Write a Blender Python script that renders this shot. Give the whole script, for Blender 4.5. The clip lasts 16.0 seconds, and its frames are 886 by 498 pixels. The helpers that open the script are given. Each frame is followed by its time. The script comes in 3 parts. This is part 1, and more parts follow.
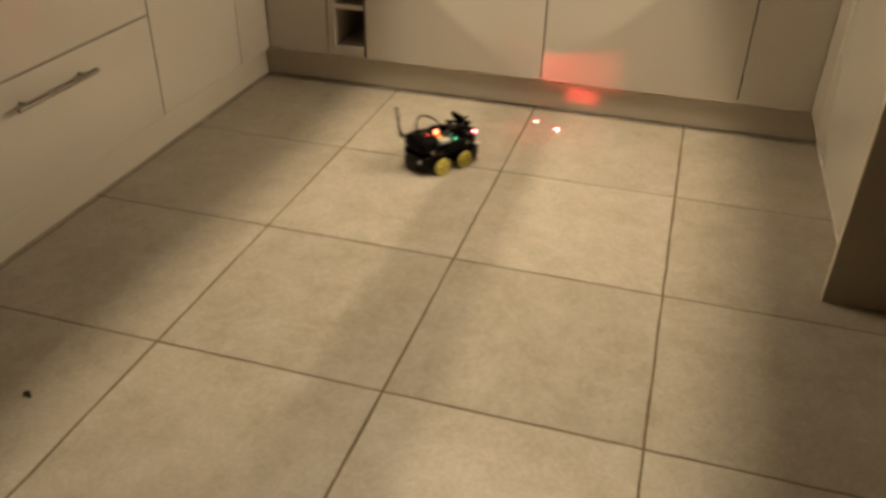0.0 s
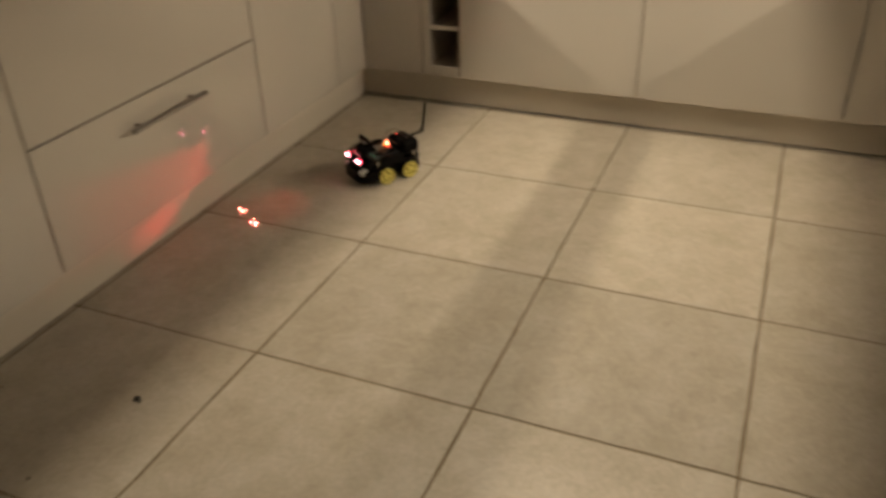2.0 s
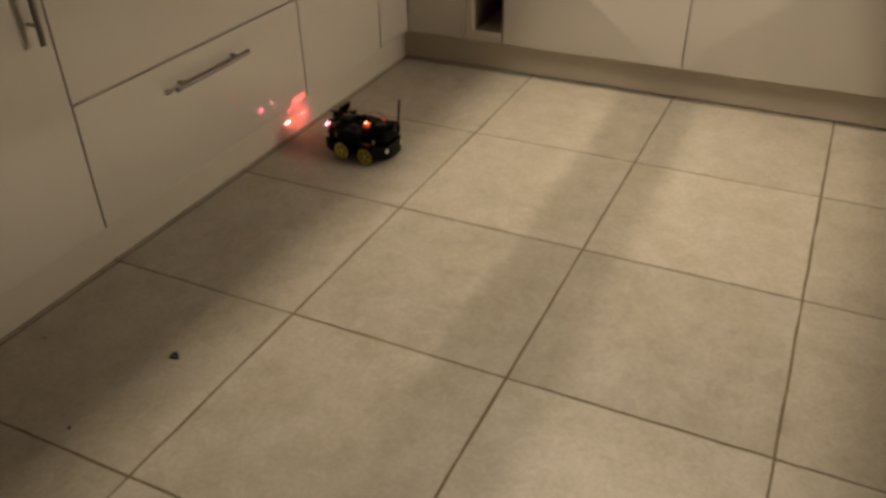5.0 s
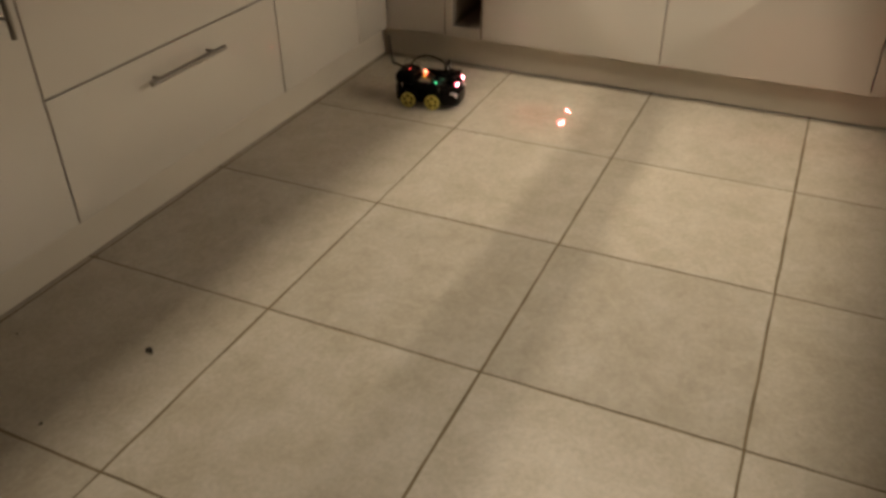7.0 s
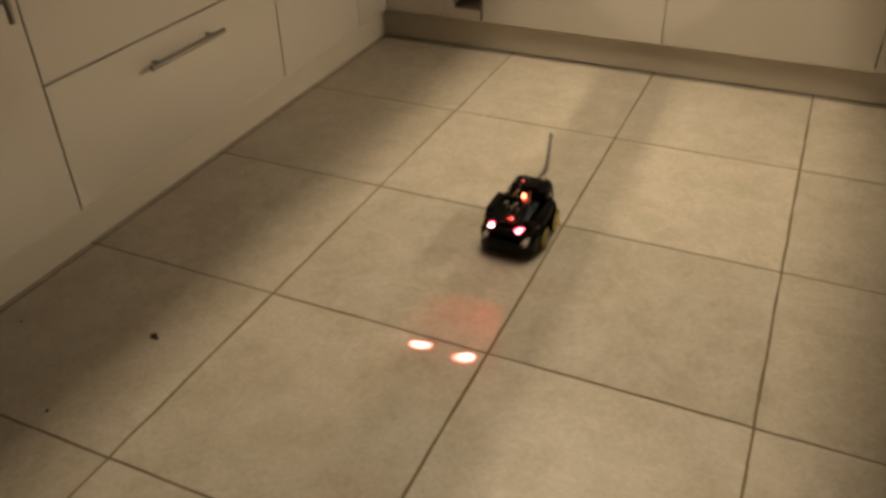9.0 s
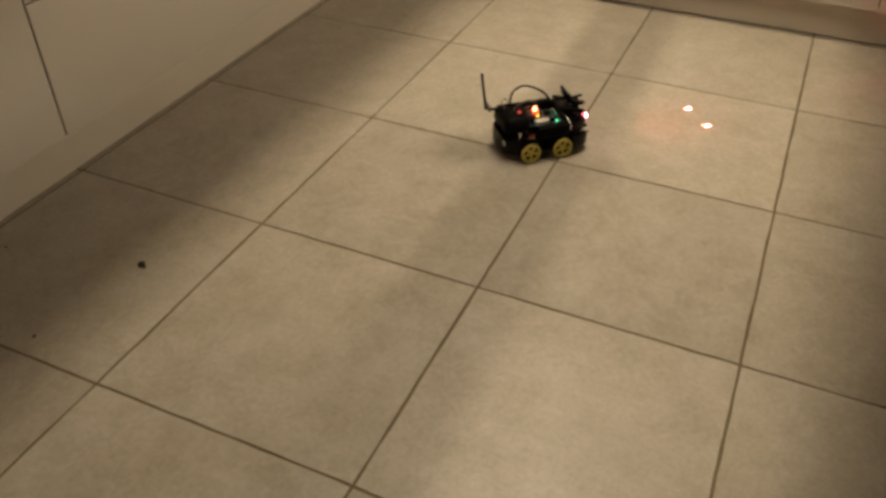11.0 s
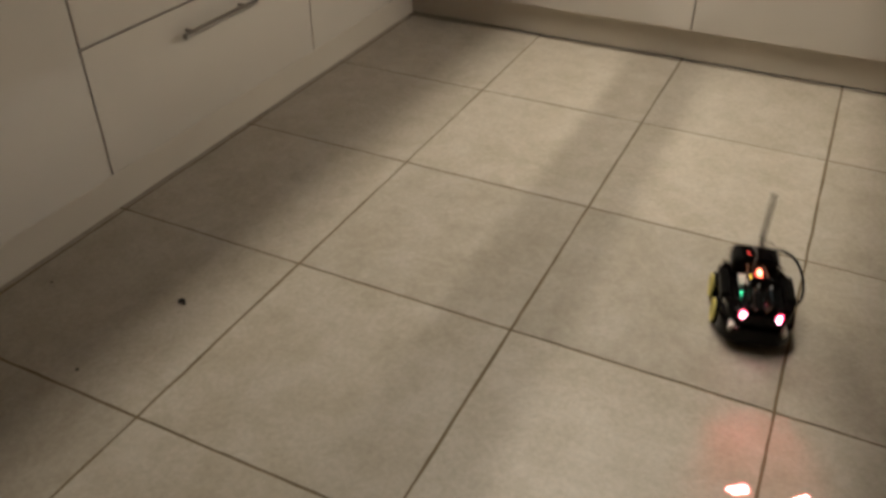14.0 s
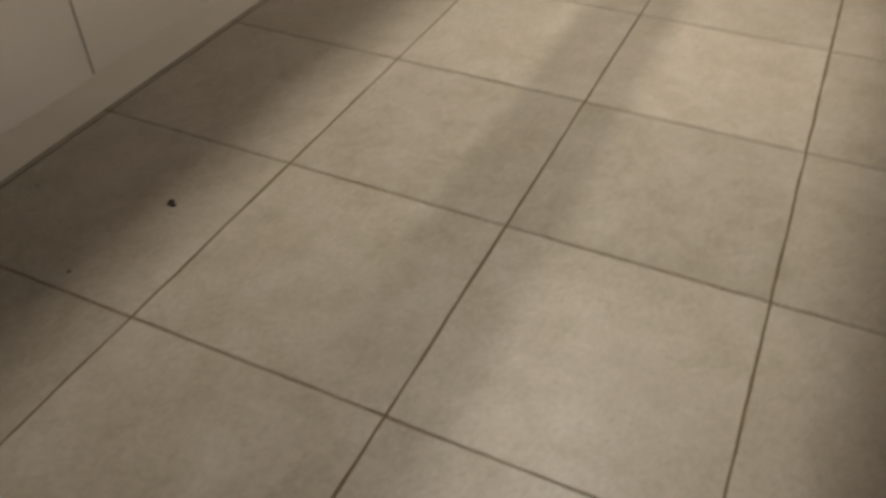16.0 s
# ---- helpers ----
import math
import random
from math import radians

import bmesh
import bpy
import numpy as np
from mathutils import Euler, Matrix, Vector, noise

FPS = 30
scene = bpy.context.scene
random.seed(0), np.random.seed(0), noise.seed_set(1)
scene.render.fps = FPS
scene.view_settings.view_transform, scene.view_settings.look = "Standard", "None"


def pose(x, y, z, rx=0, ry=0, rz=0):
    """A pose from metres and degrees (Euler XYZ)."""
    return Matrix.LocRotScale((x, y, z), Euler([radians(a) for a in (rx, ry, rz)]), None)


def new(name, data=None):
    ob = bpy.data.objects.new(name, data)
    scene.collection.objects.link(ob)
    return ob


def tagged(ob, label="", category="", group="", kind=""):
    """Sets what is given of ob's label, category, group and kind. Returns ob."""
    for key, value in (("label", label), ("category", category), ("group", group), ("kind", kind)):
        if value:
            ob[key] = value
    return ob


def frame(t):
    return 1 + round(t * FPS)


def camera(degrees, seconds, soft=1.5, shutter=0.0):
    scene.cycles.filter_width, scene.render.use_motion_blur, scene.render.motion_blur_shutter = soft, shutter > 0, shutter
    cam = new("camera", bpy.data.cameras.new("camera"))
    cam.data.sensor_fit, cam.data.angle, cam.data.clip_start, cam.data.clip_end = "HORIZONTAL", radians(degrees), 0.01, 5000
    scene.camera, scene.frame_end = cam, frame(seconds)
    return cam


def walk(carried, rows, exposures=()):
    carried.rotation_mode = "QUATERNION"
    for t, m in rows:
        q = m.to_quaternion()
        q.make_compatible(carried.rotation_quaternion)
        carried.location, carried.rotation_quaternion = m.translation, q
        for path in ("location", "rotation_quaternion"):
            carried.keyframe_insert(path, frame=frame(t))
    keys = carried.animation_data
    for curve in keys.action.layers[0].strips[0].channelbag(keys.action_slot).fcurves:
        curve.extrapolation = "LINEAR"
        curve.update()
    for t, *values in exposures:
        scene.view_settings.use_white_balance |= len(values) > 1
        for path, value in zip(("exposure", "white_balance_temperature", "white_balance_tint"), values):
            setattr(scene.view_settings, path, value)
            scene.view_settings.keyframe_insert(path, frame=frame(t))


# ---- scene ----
cam = camera(57.0, 16.0, soft=3.2, shutter=0.8)
EXPOSURE = [(0.0, 0.13, 7500, 10), (0.5, 0.06, 7000, 10), (1.5, 0.04, 7500, 10), (2.5, -0.10, 6400, 10), (3.0, -0.06, 7350, 10), (3.5, -0.09, 6600, 10), (4.0, -0.09, 6750, 10),
            (7.0, -0.08, 6600, 10), (8.0, -0.08, 6550, 10), (9.0, -0.08, 7400, 10), (12.0, -0.08, 6750, 10), (12.5, -0.08, 6500, 10), (14.5, -0.08, 5900, 10), (16.0, -0.07, 5850, 10)]
PATH = [
    (0.0, pose(1.124, -2.538, 1.296, 57.80, -1.07, 16.71)),
    (0.5, pose(1.144, -2.540, 1.304, 58.35, -0.11, 17.81)),
    (1.0, pose(1.151, -2.546, 1.310, 58.37, 1.00, 18.34)),
    (1.5, pose(1.147, -2.547, 1.311, 57.89, 1.48, 18.63)),
    (2.0, pose(1.122, -2.555, 1.317, 58.88, 1.43, 22.47)),
    (2.5, pose(1.106, -2.563, 1.318, 58.32, 1.58, 27.09)),
    (3.0, pose(1.109, -2.571, 1.326, 57.87, 1.79, 27.61)),
    (3.5, pose(1.100, -2.568, 1.327, 57.58, 1.80, 26.87)),
    (4.0, pose(1.088, -2.563, 1.312, 57.39, 0.75, 25.69)),
    (6.5, pose(1.128, -2.543, 1.311, 55.40, 1.14, 25.15)),
    (7.0, pose(1.130, -2.548, 1.307, 56.47, 0.48, 24.51)),
    (7.5, pose(1.128, -2.549, 1.306, 56.98, 0.30, 23.77)),
    (8.0, pose(1.120, -2.552, 1.305, 56.94, 0.24, 23.68)),
    (8.5, pose(1.114, -2.551, 1.300, 55.61, 1.57, 23.94)),
    (9.0, pose(1.114, -2.550, 1.291, 55.49, 1.04, 24.06)),
    (11.5, pose(1.104, -2.544, 1.268, 50.73, -0.25, 24.14)),
    (12.0, pose(1.097, -2.569, 1.272, 54.66, -0.22, 23.82)),
    (12.5, pose(1.096, -2.581, 1.287, 55.47, -0.66, 24.51)),
    (13.0, pose(1.086, -2.583, 1.282, 55.93, -1.24, 24.88)),
    (13.5, pose(1.085, -2.584, 1.278, 55.34, -1.11, 25.41)),
    (14.0, pose(1.093, -2.586, 1.283, 54.38, -0.11, 25.93)),
    (14.5, pose(1.097, -2.577, 1.278, 54.43, -0.26, 25.82)),
    (15.0, pose(1.098, -2.576, 1.263, 52.25, -0.83, 25.36)),
    (15.5, pose(1.093, -2.571, 1.248, 50.53, -1.90, 24.38)),
    (16.0, pose(1.095, -2.583, 1.235, 48.21, 0.39, 25.13)),
]
walk(cam, PATH, EXPOSURE)

# ---- light: strip lamps over both worktops, added slot and patch lamps in the ceiling ----
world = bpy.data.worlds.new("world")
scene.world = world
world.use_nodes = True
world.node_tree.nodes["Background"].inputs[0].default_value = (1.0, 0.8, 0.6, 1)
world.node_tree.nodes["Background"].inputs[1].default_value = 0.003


def strip_lamp(name, eye, target, length, width, watts, colour):
    data = bpy.data.lights.new(name, "AREA")
    data.shape, data.size, data.size_y = "RECTANGLE", length, width
    data.energy, data.color = watts, colour
    ob = new(name, data)
    d = (Vector(target) - Vector(eye)).normalized()
    side = Vector((0, 1, 0)) if abs(d.y) < 0.9 else Vector((1, 0, 0))
    up = d.cross(side).normalized()
    m = Matrix((side, up, -d)).transposed()
    if m.determinant() < 0:
        m = Matrix((-side, up, -d)).transposed()
    ob.matrix_world = Matrix.Translation(eye) @ m.to_4x4()
    return ob


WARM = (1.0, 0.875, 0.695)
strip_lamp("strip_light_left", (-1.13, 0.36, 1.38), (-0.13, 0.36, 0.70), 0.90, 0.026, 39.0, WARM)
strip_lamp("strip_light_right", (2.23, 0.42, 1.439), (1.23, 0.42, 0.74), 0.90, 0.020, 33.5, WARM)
# added fill lamp for the middle floor; no such fitting is known
strip_lamp("slot_fill_light", (0.58, -0.32, 2.49), (0.58, -0.32, 0), 1.60, 0.026, 45.0, WARM)
# added lamp that makes the lit patch on the near floor
strip_lamp("floor_patch_light", (1.02, -2.00, 2.49), (1.02, -2.00, 0), 0.012, 0.012, 4.5, WARM)


# ---- materials ----
def nodes_of(name):
    m = bpy.data.materials.new(name)
    m.use_nodes = True
    return m, m.node_tree.nodes, m.node_tree.links, m.node_tree.nodes["Principled BSDF"]


def plain(name, colour, rough=0.5, metal=0.0, spread=0.12, scale=30.0, bump=0.0, coat=0.0, detail_scale=None):
    m, n, l, b = nodes_of(name)
    tc = n.new("ShaderNodeTexCoord")
    noise_a = n.new("ShaderNodeTexNoise")
    noise_a.inputs["Scale"].default_value = scale
    noise_a.inputs["Detail"].default_value = 6
    l.new(tc.outputs["Object"], noise_a.inputs["Vector"])
    ramp = n.new("ShaderNodeMapRange")
    ramp.inputs["To Min"].default_value, ramp.inputs["To Max"].default_value = 1 - spread, 1 + spread
    l.new(noise_a.outputs["Fac"], ramp.inputs["Value"])
    mul = n.new("ShaderNodeVectorMath")
    mul.operation = "SCALE"
    mul.inputs[0].default_value = colour
    l.new(ramp.outputs["Result"], mul.inputs["Scale"])
    l.new(mul.outputs["Vector"], b.inputs["Base Color"])
    b.inputs["Roughness"].default_value, b.inputs["Metallic"].default_value = rough, metal
    b.inputs["Coat Weight"].default_value = coat
    b.inputs["Coat Roughness"].default_value = 0.008
    rr = n.new("ShaderNodeMapRange")
    rr.inputs["To Min"].default_value, rr.inputs["To Max"].default_value = max(0.02, rough - 0.06), rough + 0.06
    l.new(noise_a.outputs["Fac"], rr.inputs["Value"])
    l.new(rr.outputs["Result"], b.inputs["Roughness"])
    if bump:
        noise_b = n.new("ShaderNodeTexNoise")
        noise_b.inputs["Scale"].default_value = detail_scale or scale * 8
        noise_b.inputs["Detail"].default_value = 4
        l.new(tc.outputs["Object"], noise_b.inputs["Vector"])
        bp = n.new("ShaderNodeBump")
        bp.inputs["Strength"].default_value, bp.inputs["Distance"].default_value = bump, 0.002
        l.new(noise_b.outputs["Fac"], bp.inputs["Height"])
        l.new(bp.outputs["Normal"], b.inputs["Normal"])
    return m


def glow(name, colour, strength):
    m, n, l, b = nodes_of(name)
    b.inputs["Base Color"].default_value = (*colour, 1)
    b.inputs["Emission Color"].default_value = (*colour, 1)
    b.inputs["Emission Strength"].default_value = strength
    return m


def tile_material():
    """Beige stoneware with soft clouds, fine mottling and a different cut for each tile."""
    m, n, l, b = nodes_of("beige_stoneware")
    tc, info = n.new("ShaderNodeTexCoord"), n.new("ShaderNodeObjectInfo")
    shift = n.new("ShaderNodeVectorMath")
    shift.operation = "MULTIPLY_ADD"
    comb = n.new("ShaderNodeCombineXYZ")
    for i, k in enumerate((37.0, 53.0, 11.0)):
        mm = n.new("ShaderNodeMath")
        mm.operation = "MULTIPLY"
        mm.inputs[1].default_value = k
        l.new(info.outputs["Random"], mm.inputs[0])
        l.new(mm.outputs[0], comb.inputs[i])
    shift.inputs[1].default_value = (1, 1, 1)
    l.new(tc.outputs["Object"], shift.inputs[0])
    l.new(comb.outputs[0], shift.inputs[2])

    def cloud(scale, detail, rough, distort=0.0):
        t = n.new("ShaderNodeTexNoise")
        t.inputs["Scale"].default_value, t.inputs["Detail"].default_value = scale, detail
        t.inputs["Roughness"].default_value, t.inputs["Distortion"].default_value = rough, distort
        l.new(shift.outputs[0], t.inputs["Vector"])
        return t

    big, mid, fine = cloud(7.0, 4, 0.55, 0.2), cloud(22, 6, 0.72, 0.6), cloud(80, 5, 0.7)
    ramp = n.new("ShaderNodeValToRGB")
    e = ramp.color_ramp.elements
    e[0].position, e[0].color = 0.31, (0.352, 0.303, 0.222, 1)
    e[1].position, e[1].color = 0.69, (0.50, 0.455, 0.378, 1)
    k = e.new(0.5)
    k.color = (0.432, 0.378, 0.298, 1)
    mix = n.new("ShaderNodeMix")
    mix.data_type = "FLOAT"
    mix.inputs[0].default_value = 0.50
    l.new(big.outputs["Fac"], mix.inputs[2])
    l.new(mid.outputs["Fac"], mix.inputs[3])
    l.new(mix.outputs[0], ramp.inputs["Fac"])
    dots = n.new("ShaderNodeMapRange")
    dots.inputs["From Min"].default_value, dots.inputs["From Max"].default_value = 0.3, 0.7
    dots.inputs["To Min"].default_value, dots.inputs["To Max"].default_value = 0.88, 1.10
    l.new(fine.outputs["Fac"], dots.inputs["Value"])
    tone = n.new("ShaderNodeMapRange")
    tone.inputs["To Min"].default_value, tone.inputs["To Max"].default_value = 0.93, 1.06
    l.new(info.outputs["Random"], tone.inputs["Value"])
    mul = n.new("ShaderNodeMath")
    mul.operation = "MULTIPLY"
    l.new(dots.outputs[0], mul.inputs[0])
    l.new(tone.outputs[0], mul.inputs[1])
    sc = n.new("ShaderNodeVectorMath")
    sc.operation = "SCALE"
    l.new(ramp.outputs["Color"], sc.inputs[0])
    l.new(mul.outputs[0], sc.inputs["Scale"])
    l.new(sc.outputs[0], b.inputs["Base Color"])
    rough = n.new("ShaderNodeMapRange")
    rough.inputs["To Min"].default_value, rough.inputs["To Max"].default_value = 0.36, 0.50
    l.new(mid.outputs["Fac"], rough.inputs["Value"])
    l.new(rough.outputs[0], b.inputs["Roughness"])
    b.inputs["Specular IOR Level"].default_value = 0.4
    bp = n.new("ShaderNodeBump")
    bp.inputs["Strength"].default_value, bp.inputs["Distance"].default_value = 0.04, 0.001
    l.new(mid.outputs["Fac"], bp.inputs["Height"])
    l.new(bp.outputs["Normal"], b.inputs["Normal"])
    return m


TILE = tile_material()
GROUT = plain("grey_brown_grout", (0.165, 0.124, 0.070), 0.9, spread=0.45, scale=9, bump=0.4)
LACQUER = plain("cream_lacquer", (0.53, 0.485, 0.42), 0.22, spread=0.03, scale=3, bump=0.05, coat=1.0, detail_scale=14)
PLINTH = plain("cream_plinth", (0.52, 0.468, 0.39), 0.33, spread=0.06, scale=5, bump=0.05, detail_scale=30)
CARCASS = plain("cream_board", (0.55, 0.47, 0.36), 0.5, spread=0.05, scale=12)
NICHE = plain("brown_board", (0.16, 0.11, 0.07), 0.6, spread=0.15, scale=12)
STONE = plain("dark_worktop", (0.10, 0.09, 0.08), 0.3, spread=0.3, scale=60)
PANEL = plain("grey_brown_panel", (0.40, 0.34, 0.26), 0.5, spread=0.10, scale=7, bump=0.1)
STEEL = plain("brushed_steel", (0.33, 0.305, 0.27), 0.33, 1.0, spread=0.12, scale=90, bump=0.1)
# unseen walls, coloured dark so that they bounce little light
WALL = plain("low_bounce_wall", (0.19, 0.16, 0.125), 0.8, spread=0.04, scale=4, bump=0.1)
BLACK = plain("black_acrylic", (0.0035, 0.0025, 0.0025), 0.16, spread=0.3, scale=60)
DULL = plain("black_plastic", (0.005, 0.0045, 0.004), 0.4, spread=0.3, scale=80)
RUBBER = plain("black_rubber", (0.006, 0.006, 0.0055), 0.7, spread=0.3, scale=150, bump=0.3)
YELLOW = plain("yellow_plastic", (0.66, 0.56, 0.13), 0.4, spread=0.08, scale=80)
BOARD = plain("dark_circuit_board", (0.02, 0.035, 0.045), 0.35, spread=0.4, scale=200)
SILVER = plain("silver_metal", (0.75, 0.72, 0.68), 0.22, 1.0, spread=0.1, scale=200)
WHITE = plain("white_plastic", (0.62, 0.58, 0.52), 0.4, spread=0.08, scale=100)
WIRE = plain("grey_wire", (0.10, 0.085, 0.07), 0.5, spread=0.3, scale=200)
COPPER = plain("brown_wire", (0.20, 0.09, 0.05), 0.5, spread=0.3, scale=200)
BLACK.node_tree.nodes["Principled BSDF"].inputs["Specular IOR Level"].default_value = 0.13
for m in (DULL, RUBBER):
    m.node_tree.nodes["Principled BSDF"].inputs["Specular IOR Level"].default_value = 0.03
CRUMB = plain("dark_crumb", (0.02, 0.015, 0.01), 0.8, spread=0.5, scale=300)
LASER = glow("laser_source", (1.0, 0.14, 0.14), 1.0e9)
# added sources that imitate the laser's red bounce and floor haze
LASER_BOUNCE = glow("laser_bounce_source", (1.0, 0.08, 0.08), 3.5e5)
WIDE_BOUNCE = glow("wide_bounce_source", (1.0, 0.06, 0.06), 1.4e5)
FLOOR_HAZE = glow("floor_haze_source", (1.0, 0.07, 0.06), 1.1e4)
LED_PINK = glow("pink_led", (1.0, 0.33, 0.42), 20.0)
LED_BLOOM = glow("red_bloom_glow", (1.0, 0.03, 0.10), 1.8)
LED_ORANGE = glow("orange_led", (1.0, 0.24, 0.12), 9.0)
LED_FRINGE = glow("red_fringe_glow", (1.0, 0.06, 0.03), 0.5)
LED_RED = glow("red_led", (1.0, 0.07, 0.05), 3.0)
LED_GREEN = glow("green_led", (0.1, 1.0, 0.42), 2.6)
LED_YELLOW = glow("yellow_led", (1.0, 0.62, 0.05), 2.4)
for m in (LED_PINK, LED_BLOOM, LED_RED, LED_GREEN, LED_YELLOW):
    m.cycles.emission_sampling = "NONE"


# ---- mesh helpers ----
def part(name, bm, material, parent=None, label="", smooth=False):
    me = bpy.data.meshes.new(name)
    bmesh.ops.recalc_face_normals(bm, faces=bm.faces)
    bm.to_mesh(me)
    bm.free()
    me.materials.append(material)
    if smooth:
        for p in me.polygons:
            p.use_smooth = True
        me.set_sharp_from_angle(angle=radians(40))
    ob = new(name, me)
    ob.parent = parent
    if label:
        ob["label"] = label
    return ob


def thing(name, label, category, group="", m=None):
    ob = new(name)
    ob.empty_display_size = 0.05
    if m is not None:
        ob.matrix_basis = m
    return tagged(ob, label, category, group)


def add_box(bm, lo, hi, bevel=0.0, seg=2):
    r = bmesh.ops.create_cube(bm, size=1.0)
    s = [hi[i] - lo[i] for i in range(3)]
    c = [(hi[i] + lo[i]) / 2 for i in range(3)]
    bmesh.ops.scale(bm, vec=s, verts=r["verts"])
    bmesh.ops.translate(bm, vec=c, verts=r["verts"])
    if bevel:
        es = list({e for v in r["verts"] for e in v.link_edges})
        bmesh.ops.bevel(bm, geom=es, offset=bevel, segments=seg, affect="EDGES", profile=0.5)
    return bm


def box(lo, hi, bevel=0.0, seg=2):
    return add_box(bmesh.new(), lo, hi, bevel, seg)


def add_rod(bm, a, b, r, n=16, r2=None):
    a, b = Vector(a), Vector(b)
    d = b - a
    m = Matrix.Translation((a + b) / 2) @ d.to_track_quat("Z", "Y").to_matrix().to_4x4()
    bmesh.ops.create_cone(bm, cap_ends=True, segments=n, radius1=r, radius2=r if r2 is None else r2, depth=d.length, matrix=m)
    return bm


def rod(a, b, r, n=16, r2=None):
    return add_rod(bmesh.new(), a, b, r, n, r2)


def lathe(profile, axis="y", n=28):
    """Turns (along, radius) pairs about an axis through the origin."""
    bm = bmesh.new()
    rings = []
    for along, r in profile:
        ring = []
        for i in range(n):
            a = 2 * math.pi * i / n
            u, v = r * math.cos(a), r * math.sin(a)
            ring.append(bm.verts.new((u, along, v) if axis == "y" else ((along, u, v) if axis == "x" else (u, v, along))))
        rings.append(ring)
    for p, q in zip(rings, rings[1:]):
        for i in range(n):
            bm.faces.new((p[i], p[(i + 1) % n], q[(i + 1) % n], q[i]))
    closed = profile[0] == profile[-1]
    for ring in () if closed else (rings[0], rings[-1]):
        if (ring[0].co - ring[n // 2].co).length > 1e-6:
            bm.faces.new(ring)
    return bm


def tube(points, r, n=8):
    """A bent wire along a smooth line through the points."""
    pts = [Vector(p) for p in points]
    line = []
    for i in range(len(pts) - 1):
        p0, p1, p2, p3 = pts[max(0, i - 1)], pts[i], pts[i + 1], pts[min(len(pts) - 1, i + 2)]
        for k in range(6):
            t = k / 6
            line.append(0.5 * (2 * p1 + (p2 - p0) * t + (2 * p0 - 5 * p1 + 4 * p2 - p3) * t * t + (3 * p1 - p0 - 3 * p2 + p3) * t ** 3))
    line.append(pts[-1])
    bm, rings = bmesh.new(), []
    for i, p in enumerate(line):
        d = (line[min(i + 1, len(line) - 1)] - line[max(i - 1, 0)]).normalized()
        q = d.to_track_quat("Z", "Y")
        rings.append([bm.verts.new(p + q @ Vector((r * math.cos(2 * math.pi * k / n), r * math.sin(2 * math.pi * k / n), 0))) for k in range(n)])
    for a, b in zip(rings, rings[1:]):
        for k in range(n):
            bm.faces.new((a[k], a[(k + 1) % n], b[(k + 1) % n], b[k]))
    bm.faces.new(rings[0])
    bm.faces.new(rings[-1])
    return bm


def slab(outline, z0, z1, bevel=0.0):
    """An upright prism over an outline of (x, y)."""
    bm = bmesh.new()
    lo = [bm.verts.new((x, y, z0)) for x, y in outline]
    hi = [bm.verts.new((x, y, z1)) for x, y in outline]
    bm.faces.new(lo)
    top = bm.faces.new(hi)
    n = len(lo)
    for i in range(n):
        bm.faces.new((lo[i], lo[(i + 1) % n], hi[(i + 1) % n], hi[i]))
    if bevel:
        bmesh.ops.bevel(bm, geom=list(top.edges), offset=bevel, segments=4 if bevel > 0.005 else 2, affect="EDGES", profile=0.5)
    return bm


# ---- the room ----
X0, X1, Y0, Y1, H = -1.19, 2.29, -7.50, 1.19, 2.50


def structure(name, lo, hi, material, label, category):
    return tagged(part(name, box(lo, hi), material), label, category, kind="structure")


structure("wall_left", (X0 - 0.12, Y0 - 0.12, -0.02), (X0, Y1 + 0.12, H), WALL, "dark unseen kitchen wall behind the drawers", "wall")
structure("wall_right", (X1, Y0 - 0.12, -0.02), (X1 + 0.12, Y1 + 0.12, H), WALL, "dark unseen kitchen wall behind the side units", "wall")
structure("wall_back", (X0, Y1, -0.02), (X1, Y1 + 0.12, H), WALL, "dark unseen wall behind the far units", "wall")
structure("wall_front", (X0, Y0 - 0.12, -0.02), (X1, Y0, H), WALL, "dark unseen wall closing the room", "wall")
structure("ceiling", (X0 - 0.12, Y0 - 0.12, H), (X1 + 0.12, Y1 + 0.12, H + 0.1), WALL, "dark unseen flat ceiling", "ceiling")
# unseen blocks and lips over the worktops, added to shield the strip lamps
structure("wall_lamp_shield_left", (X0, -1.235, 1.42), (-0.84, Y1, H), WALL, "unseen block added over the worktop to shield the strip lamp", "wall")
structure("trim_cutoff_left", (-0.86, -1.235, 1.337), (-0.84, Y1, 1.42), WALL, "unseen lip added to keep strip light off the upper walls", "trim")
structure("wall_lamp_shield_right", (1.94, -0.466, 1.46), (X1, Y1, H), WALL, "unseen block added over the worktop to shield the strip lamp", "wall")

structure("trim_cutoff_right", (1.94, -0.466, 1.385), (1.96, Y1, 1.46), WALL, "unseen lip added to keep strip light off the upper walls", "trim")
# unseen fins added to limit the ceiling slot lamp to the middle floor
structure("trim_light_fin_left", (0.497, -1.30, 2.25), (0.512, 0.70, H), NICHE, "unseen brown fin added to cut off the slot fill light", "trim")
structure("trim_light_fin_right", (0.657, -1.30, 2.25), (0.672, 0.70, H), NICHE, "unseen brown fin added to cut off the slot fill light", "trim")
